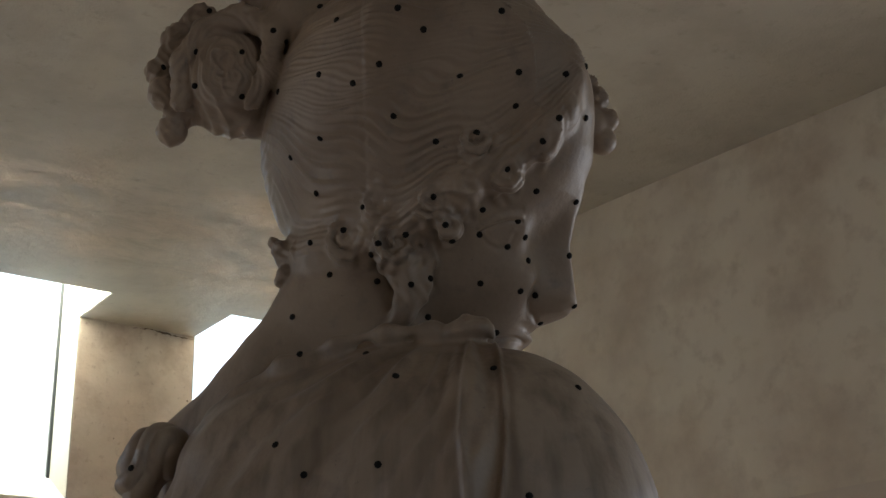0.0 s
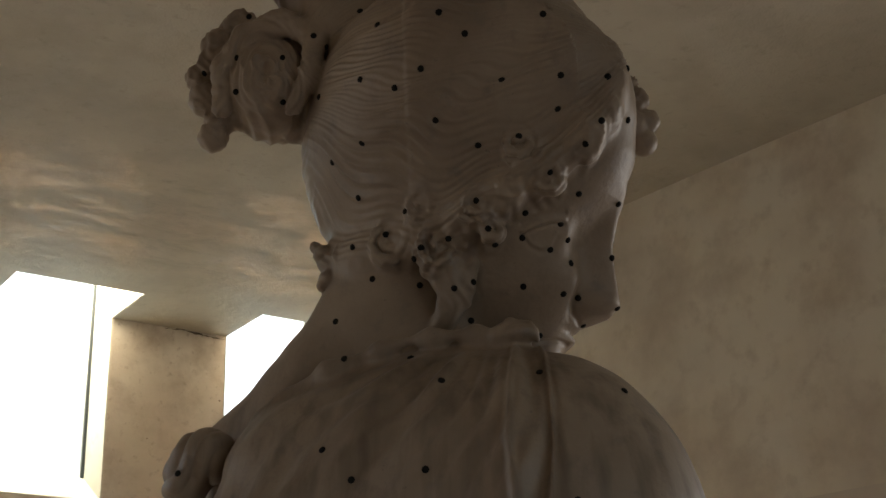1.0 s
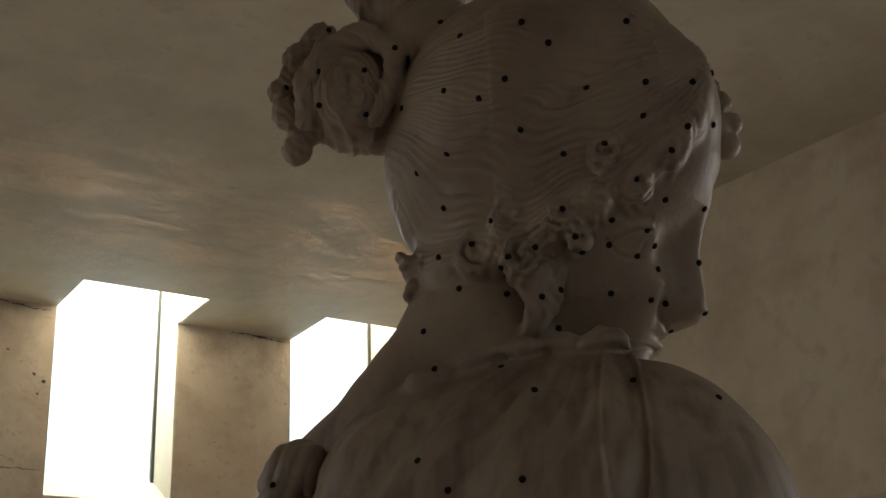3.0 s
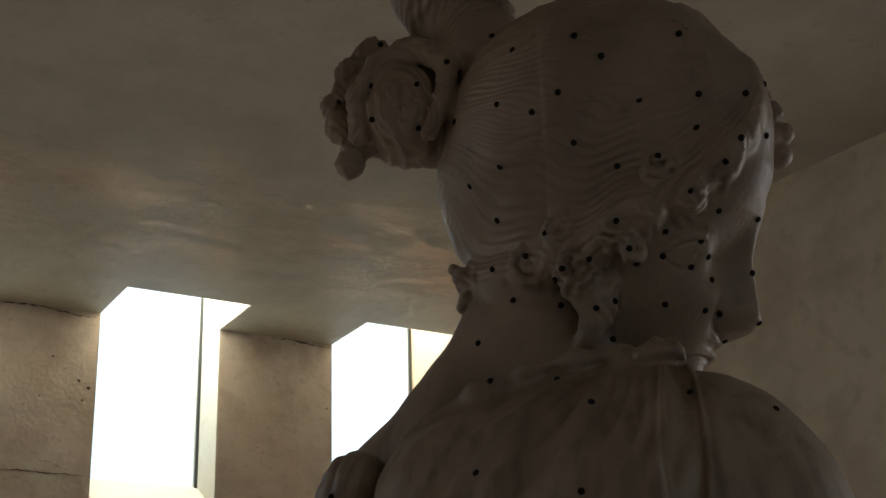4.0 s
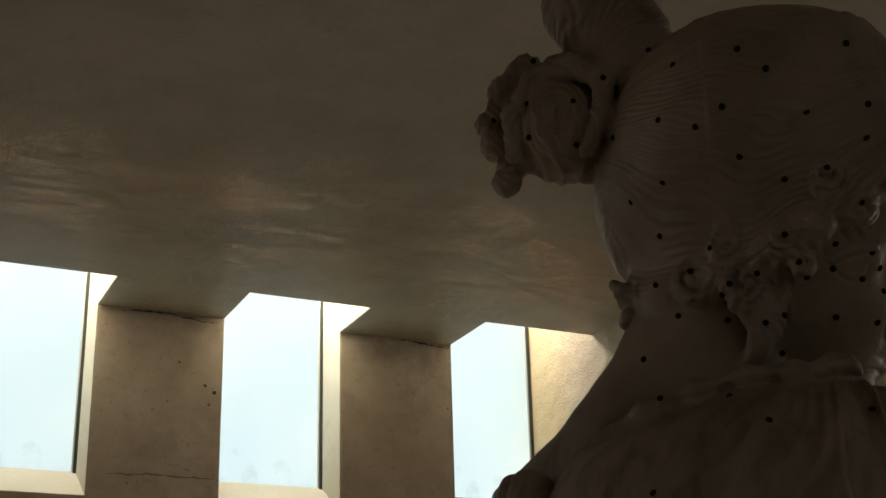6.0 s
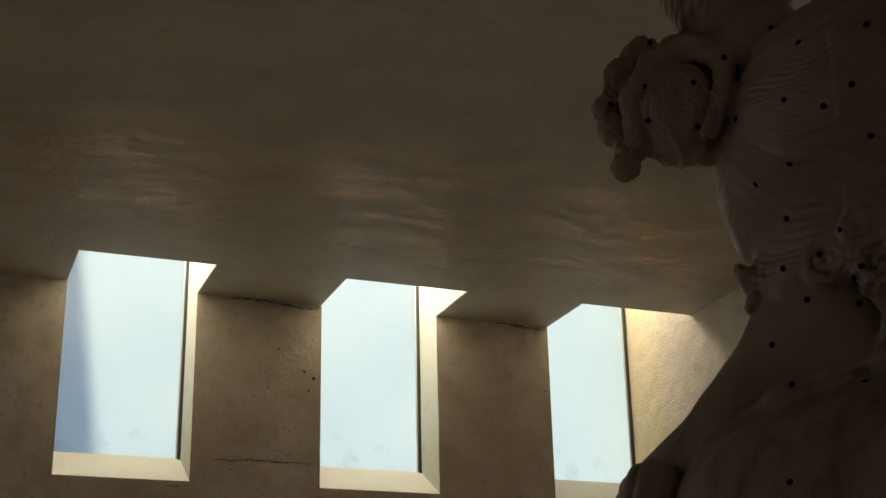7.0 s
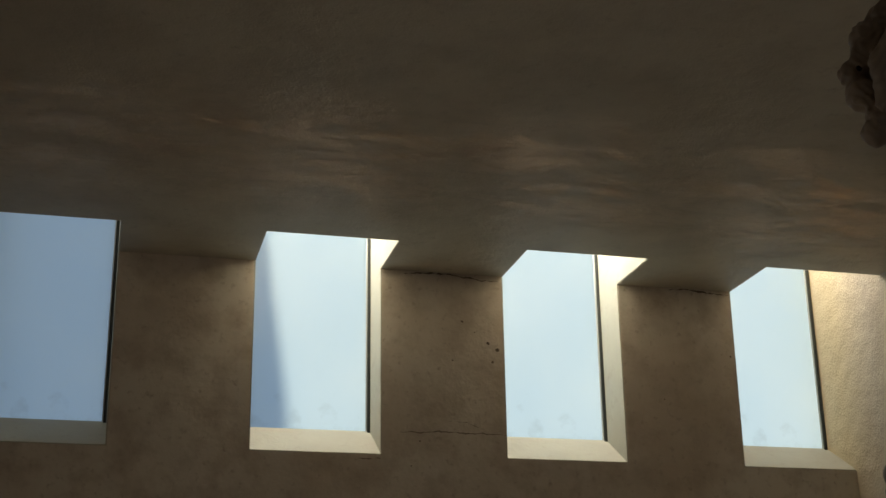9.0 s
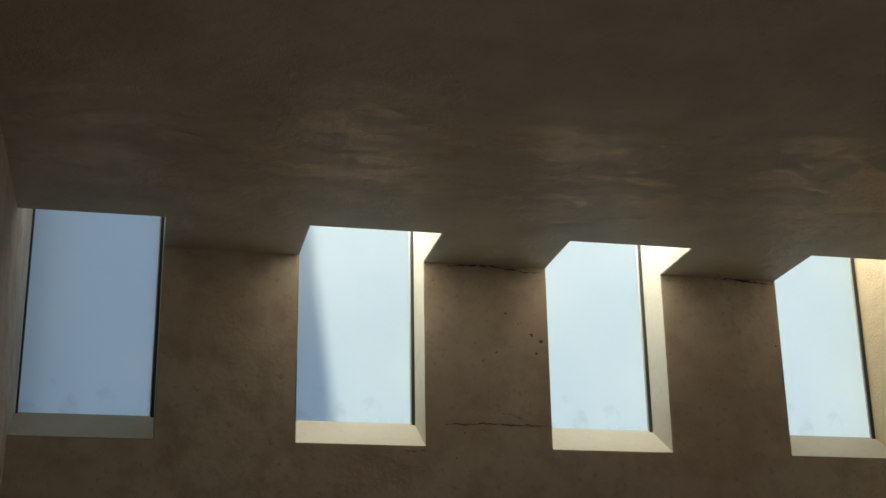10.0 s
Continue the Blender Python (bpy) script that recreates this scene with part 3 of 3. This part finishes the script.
def drapery():
    # the knot at the shoulder and the rolled edge of the cloth
    ball((-0.262, 1.262, 1.893), (0.034, 0.040, 0.026), 0.004, tip=35)
    ball((-0.276, 1.258, 1.868), (0.020, 0.03, 0.030), 0.006)
    lock([(-0.205, 1.240, 1.925), (-0.180, 1.230, 1.940), (-0.139, 1.206, 1.962), (-0.088, 1.188, 1.975), (-0.042, 1.172, 1.980), (0.0, 1.166, 1.979), (0.038, 1.160, 1.968)], 0.002, 0.003, 0.020)
    ball((0.040, 1.155, 1.974), (0.016, 0.014, 0.009), 0.004)
    lock([(0.016, 1.158, 1.976), (0.030, 1.152, 1.984), (0.046, 1.150, 1.980), (0.052, 1.152, 1.968)], 0.004, 0.004, 0.003)
    ball((0.022, 1.160, 1.972), (0.012, 0.012, 0.008), 0.006)


torso(), neck(), face(), hair(), bun(), drapery()


def net(field):
    """A closed skin of quads round the inside of the field (naive surface nets)."""
    inside = field < 0
    c = np.zeros(tuple(n - 1 for n in field.shape), dtype=np.int8)
    offs = [(i, j, k) for i in (0, 1) for j in (0, 1) for k in (0, 1)]
    cut = lambda arr, o: arr[o[0]:arr.shape[0] - 1 + o[0], o[1]:arr.shape[1] - 1 + o[1], o[2]:arr.shape[2] - 1 + o[2]]
    for o in offs:
        c += cut(inside, o)
    cells = np.argwhere((c > 0) & (c < 8))
    index = np.full(c.shape, -1, dtype=np.int64)
    index[tuple(cells.T)] = np.arange(len(cells))
    acc, cnt = np.zeros((len(cells), 3)), np.zeros(len(cells))
    val = {o: field[cells[:, 0] + o[0], cells[:, 1] + o[1], cells[:, 2] + o[2]] for o in offs}
    for o in offs:
        for ax in range(3):
            if o[ax]:
                continue
            q = list(o)
            q[ax] = 1
            a, b = val[o], val[tuple(q)]
            m = (a < 0) != (b < 0)
            t = a[m] / (a[m] - b[m])
            p = np.tile(np.array(o, dtype=float), (m.sum(), 1))
            p[:, ax] = t
            acc[m] += p
            cnt[m] += 1
    verts = cells + acc / cnt[:, None]
    quads = []
    for ax in range(3):
        a1, a2 = (ax + 1) % 3, (ax + 2) % 3
        n = field.shape[ax]
        lowside = np.take(inside, range(n - 1), ax)
        upside = np.take(inside, range(1, n), ax)
        e = np.argwhere(lowside != upside)
        ok = (e[:, a1] > 0) & (e[:, a2] > 0) & (e[:, a1] < field.shape[a1] - 1) & (e[:, a2] < field.shape[a2] - 1)
        e = e[ok]
        flip = lowside[tuple(e.T)]
        corner = []
        for s, t in ((0, 0), (1, 0), (1, 1), (0, 1)):
            q = e.copy()
            q[:, a1] -= s
            q[:, a2] -= t
            corner.append(index[tuple(q.T)])
        q = np.stack(corner, 1)
        q[~flip] = q[~flip][:, ::-1]
        quads.append(q)
    return verts, np.concatenate(quads)


def split_quads(v, q):
    """Every quad into four."""
    e = np.sort(np.stack([q, np.roll(q, -1, 1)], 2).reshape(-1, 2), 1)
    key = e[:, 0].astype(np.int64) * len(v) + e[:, 1]
    uniq, first, back = np.unique(key, return_index=True, return_inverse=True)
    mid = (v[e[first, 0]] + v[e[first, 1]]) / 2
    em = len(v) + back.reshape(-1, 4)
    cm = len(v) + len(mid) + np.arange(len(q))
    out = np.concatenate([np.stack([q[:, i], em[:, i], cm, em[:, i - 1]], 1) for i in range(4)])
    return np.concatenate([v, mid, v[q].mean(1)]), out


def relax(v, q, times):
    e = np.concatenate([q[:, [0, 1]], q[:, [1, 2]], q[:, [2, 3]], q[:, [3, 0]]])
    n = np.bincount(e[:, 0], minlength=len(v))
    for _ in range(times):
        s = np.stack([np.bincount(e[:, 0], v[e[:, 1], i], minlength=len(v)) for i in range(3)], 1)
        v = v * 0.5 + 0.5 * s / np.maximum(n, 1)[:, None]
    return v


def normals(v, q):
    f = np.cross(v[q[:, 2]] - v[q[:, 0]], v[q[:, 3]] - v[q[:, 1]])
    n = np.stack([sum(np.bincount(q[:, k], f[:, i], minlength=len(v)) for k in range(4)) for i in range(3)], 1)
    return n / np.maximum(np.linalg.norm(n, axis=1), 1e-12)[:, None]


def step(x, a, b):
    t = np.clip((x - a) / (b - a), 0, 1)
    return t * t * (3 - 2 * t)


def relief(v, n):
    """How far the surface stands out at each place: strands of hair, folds of cloth."""
    u, d, w = v.T
    dl = d - midline(u, w)
    # hair: strands run in bows from the parting over the brow to the knot behind
    edge = np.interp(u, [-0.16, -0.10, -0.03, 0.0, 0.02, 0.045, 0.07, 0.105, 0.125, 0.14, 0.155], [2.09, 2.072, 2.055, 2.06, 2.078, 2.098, 2.102, 2.128, 2.155, 2.195, 2.235])
    is_hair = step(w, edge - 0.004, edge + 0.01)
    side = step(np.abs(dl), 0.0, 0.03)
    a1 = np.arctan2(w - 2.238, u - 0.162)
    a2 = np.arctan2(w - 2.275, u + 0.185)
    bow = np.mod(a1 - a2, 2 * np.pi)
    s = u + 0.185
    amp = 0.042 * step(0.30 - s, 0.0, 0.10) * step(2.345 - w, 0.0, 0.06)
    wavy = bow + amp * np.sin(s * 74 + 7 * bow + 1.2 * np.sin(5 * bow)) + 0.02 * np.sin(s * 37 + 7 * bow)
    wide = 1 - np.abs(np.sin(wavy * 9.5 + 1.4 * np.sin(wavy * 4.3 + s * 9) + 0.5 * np.sin(s * 41 + wavy * 11))) ** 0.8
    thin = 1 - np.abs(np.sin(wavy * 43 + 2 * np.sin(s * 25)))
    fine = np.sin(wavy * 120 + 4 * np.sin(s * 17 + wavy * 9))
    behind = step(u, -0.175, -0.150)
    gather = np.clip(np.hypot(s, w - 2.275) / 0.15, 0.2, 1.0)
    patchy = 0.55 + 0.45 * np.sin(u * 47 + 3 * np.sin(w * 31 + 1)) * np.sin(w * 58 + 2 * np.sin(u * 36))
    h = is_hair * behind * gather * (0.0029 * (wide - 0.5) * (0.3 + 0.7 * step(0.29 - s, 0, 0.12)) * patchy + 0.0022 * (thin - 0.5) * (0.5 + 0.5 * np.sin(7 * bow + 30 * s)) + 0.0004 * fine)
    # snail curls
    for cu, cw, size in CURLS:
        r = np.hypot(u - cu, w - cw)
        th = np.arctan2(w - cw, u - cu)
        h += np.abs(np.sin(r * 330 - th * 0.5 + 40 * cu)) * 0.0010 * step(size * 1.15 - r, 0, size * 0.4) * step(np.abs(dl), 0.03, 0.05)
    strand = np.sin(u * 420 + 90 * w + 3 * np.sin(w * 130))
    h += 0.0008 * strand * step(u, -0.055, -0.045) * step(0.012 - u, 0, 0.01) * step(w, 1.995, 2.01) * step(2.07 - w, 0, 0.02) * step(1.225 - d, 0, 0.01)
    # broken, uneven edges of the curled hair
    low = step(w, edge - 0.012, edge) * step(edge + 0.055 - w, 0, 0.03) * step(np.abs(dl), 0.04, 0.06)
    lump = np.sin(u * 190 + 3 * np.sin(w * 110 + 2)) * np.sin(w * 170 + 3 * np.sin(u * 90)) + 0.35 * np.sin(u * 420 + w * 260 + 3 * np.sin(w * 90))
    h += low * (0.0004 + 0.0010 * step(u, -0.07, -0.03)) * lump
    # knot: coiled locks
    knot = step(-u, 0.150, 0.172) * step(w, 2.14, 2.17)
    r = np.hypot(u + 0.197, w - 2.262)
    th = np.arctan2(w - 2.262, u + 0.197)
    oval = np.hypot((u + 0.197 + 0.25 * (w - 2.27)) * 1.25, (w - 2.270) * 0.9)
    loops = 1 - np.abs(np.sin(oval * 190 + 1.6 * np.sin(th + 0.6) + 0.9 * np.sin(th * 2 + 1) + 0.5 * np.sin(th * 5)))
    hairs = np.sin(oval * 900 + 7 * np.sin(th + 0.6) + 3 * np.sin(th * 3))
    h += knot * step(0.060 - oval, 0, 0.012) * (0.0030 * (loops - 0.4) + 0.0006 * hairs) * step(oval, 0.004, 0.012)
    hollow = np.hypot((u + 0.203) / 0.008, (w - 2.266 - 0.2 * (u + 0.203)) / 0.022)
    h -= knot * 0.007 * np.exp(-hollow ** 2)
    h += knot * step(oval, 0.05, 0.058) * 0.0012 * np.sin(u * 330 + 2.5 * np.sin(w * 150)) * np.sin(w * 260 + 2.5 * np.sin(u * 140))
    top = step(w, 2.355, 2.375) * step(-u, 0.06, 0.08)
    h += top * 0.0012 * np.sin((u * 0.8 + 0.35 * w) * 330 + 4 * np.sin(w * 30))
    # cloth
    line = np.interp(u, [-0.30, -0.248, -0.194, -0.139, -0.088, -0.042, 0.0, 0.04, 0.06, 0.1], [1.88, 1.915, 1.937, 1.962, 1.975, 1.978, 1.974, 1.966, 1.955, 1.93])
    near = step(1.29 - d, 0.0, 0.03)
    cloth = step(line - w, 0.0, 0.010) * near * step(0.075 - u, 0.0, 0.03)
    ph = np.arctan2(u - 0.055, 2.05 - w)
    rr = np.hypot(u - 0.055, 2.05 - w)
    fold = np.sin(ph * 21 + 1.3 * np.sin(rr * 26 + ph * 3) + 0.8 * np.sin(ph * 9))
    h += cloth * step(rr, 0.07, 0.13) * step(line - w, 0.004, 0.045) * (0.0036 * np.where(fold > 0, fold, 0.6 * fold) + 0.0014 * np.sin(ph * 55 + 3 * np.sin(rr * 30)))
    for us, ws, width in (([0.024, 0.021, 0.025, 0.033], [1.80, 1.856, 1.904, 1.95], 0.0032), ([0.049, 0.055, 0.056, 0.054], [1.80, 1.846, 1.893, 1.95], 0.0026)):
        at = np.interp(w, ws, us)
        h += near * step(1.972 - w, 0, 0.02) * 0.0050 * np.exp(-((u - at) / width) ** 2)
    bunch = step(-u, 0.226, 0.245) * step(1.93 - w, 0.0, 0.02)
    h += bunch * 0.0032 * (np.abs(np.sin((w - 0.9 * u) * 120 + 2.2 * np.sin(u * 60 + w * 30))) - 0.5)
    # lids, nostril and mouth
    front = np.flatnonzero((u > 0.03) & (w > 1.975) & (w < 2.105) & (np.abs(dl) < 0.105))

    def line(points, height, width, lift=0.0):
        x, y = u[front], w[front] - lift
        best = np.full(len(front), 1.0)
        for (ax, ay), (bx, by) in zip(points, points[1:]):
            t = np.clip(((x - ax) * (bx - ax) + (y - ay) * (by - ay)) / ((bx - ax) ** 2 + (by - ay) ** 2), 0, 1)
            best = np.minimum(best, np.hypot(x - ax - t * (bx - ax), y - ay - t * (by - ay)))
        h[front] += height * np.exp(-(best / width) ** 2) * step(np.abs(dl[front]), 0.006, 0.014)
    upper = [(0.0455, 2.0805), (0.060, 2.0850), (0.073, 2.0880), (0.086, 2.0890)]
    lower = [(0.0465, 2.0795), (0.0535, 2.0705), (0.063, 2.0665), (0.0725, 2.0685), (0.0785, 2.0780)]
    line(upper, 0.0017, 0.0022)
    line(upper, -0.0012, 0.0020, 0.0050)
    line(upper, -0.0016, 0.0014, -0.0034)
    line(lower, 0.0006, 0.0020)
    line(lower, -0.0009, 0.0024, -0.0036)
    line([(0.098, 2.034), (0.093, 2.027), (0.094, 2.018), (0.101, 2.013)], -0.0022, 0.0020)
    line([(0.060, 1.994), (0.080, 1.9965), (0.104, 1.9955)], -0.0030, 0.0016)
    # unevenness of the cast
    h += 0.0006 * np.sin(u * 61 + 2 * np.sin(w * 47)) * np.sin(w * 53 + 2 * np.sin(d * 41))
    return h


verts, quads = net(FIELD)
verts = LO + CELL * verts
verts, quads = split_quads(verts, quads)
verts = relax(verts, quads, 1)
nrm = normals(verts, quads)
verts = verts + nrm * relief(verts, nrm)[:, None]


def to_world(p):
    return np.stack([p[:, 0] * AX_U.x + p[:, 1] * AX_D.x, p[:, 0] * AX_U.y + p[:, 1] * AX_D.y, p[:, 2]], 1)


# pins: places (u, w) where the casting marks sit, found on the skin from the viewer's side
CROWN_PINS = [
    (-0.083, 2.266), (-0.101, 2.221), (-0.043, 2.210), (-0.002, 2.234), (0.030, 2.194), (0.083, 2.193), (0.126, 2.196),
    (0.147, 2.212), (0.069, 2.246), (0.080, 2.168), (0.044, 2.147), (0.007, 2.145), (-0.102, 2.169), (-0.134, 2.170),
    (-0.146, 2.235), (-0.140, 2.292), (-0.151, 2.298), (-0.104, 2.319), (-0.225, 2.355), (-0.183, 2.282), (-0.232, 2.293),
    (-0.232, 2.254), (-0.184, 2.239), (-0.031, 2.168), (-0.068, 2.201), (-0.025, 2.258), (-0.271, 2.294), (0.118, 2.152),
]
FACE_PINS = [
    (0.146, 2.168), (0.103, 2.134), (0.071, 2.115), (-0.109, 2.132), (-0.063, 2.108), (0.004, 2.101), (0.049, 2.093),
    (0.099, 2.107), (0.139, 2.110), (0.082, 2.086), (0.046, 2.075), (0.089, 2.075), (0.072, 2.066), (0.092, 2.058),
    (0.133, 2.068), (0.020, 2.064), (0.014, 2.076), (-0.023, 2.076), (-0.049, 2.069), (-0.083, 2.094), (-0.117, 2.092),
    (-0.056, 2.063),
]
BODY_PINS = [
    (-0.052, 2.048), (-0.019, 2.033), (-0.098, 2.059), (-0.135, 2.022), (-0.001, 2.040), (0.046, 2.036), (0.084, 2.031),
    (0.099, 2.032), (0.137, 2.024), (-0.004, 2.014), (0.061, 1.999), (0.050, 1.918), (0.120, 1.903), (-0.032, 1.920),
    (-0.134, 1.867), (-0.108, 1.837), (-0.046, 1.837), (0.071, 1.802), (0.105, 2.014), (-0.060, 1.959), (-0.122, 1.968),
    (-0.277, 1.873),
]
PINS = CROWN_PINS + FACE_PINS + BODY_PINS

from mathutils.bvhtree import BVHTree
body_quads = len(quads)
me = bpy.data.meshes.new("statue")
tree = BVHTree.FromPolygons(verts.tolist(), quads.tolist()) if PINS else None
extra_v, extra_q = [], []
count = len(verts)
for u, w in PINS:
    hit, nor, _, _ = tree.ray_cast(Vector((u, 0.8, w)), Vector((0, 1, 0)))
    if hit is None:
        continue
    side = nor.orthogonal().normalized()
    other = nor.cross(side)
    rad = 0.0032
    rings = [[hit + (side * math.cos(a) + other * math.sin(a)) * rad * f + nor * h for a in np.arange(8) * math.pi / 4] for f, h in ((1.0, -0.002), (1.0, 0.0008), (0.6, 0.0018))]
    base = count + len(extra_v)
    extra_v += [p for ring in rings for p in ring] + [hit + nor * 0.002]
    for r in (0, 1):
        for i in range(8):
            j = (i + 1) % 8
            extra_q.append((base + r * 8 + i, base + r * 8 + j, base + r * 8 + 8 + j, base + r * 8 + 8 + i))
    for i in range(8):
        extra_q.append((base + 16 + i, base + 16 + (i + 1) % 8, base + 24))
all_v = to_world(np.concatenate([verts, np.array([tuple(p) for p in extra_v])]) if extra_v else verts)
FOOT = Vector(to_world(np.array([[-0.02, 1.25, 1.50]]))[0])
me.from_pydata((all_v - np.array(FOOT)).tolist(), [], quads.tolist() + extra_q)
me.materials.append(PLASTER)
me.materials.append(PIN)
me.polygons.foreach_set("use_smooth", [True] * len(me.polygons))
me.polygons.foreach_set("material_index", [0] * body_quads + [1] * (len(me.polygons) - body_quads))
me.update()
statue = tagged(new("statue", me), "aged plaster statue of a draped figure with black casting pins", "statue")
statue.location = FOOT

bm = bmesh.new()
box(bm, -0.30, 0.30, -0.28, 0.28, 0.0, 0.10, 0.012)
box(bm, -0.26, 0.26, -0.24, 0.24, 0.10, 1.42, 0.008)
box(bm, -0.29, 0.29, -0.27, 0.27, 1.42, 1.50, 0.012)
plinth = tagged(part("plinth", bm, PLINTH), "tall plain plaster plinth under the statue", "plinth")
plinth.matrix_world = Matrix.Translation((FOOT.x, FOOT.y, 0)) @ Matrix.Rotation(-TURN, 4, "Z")
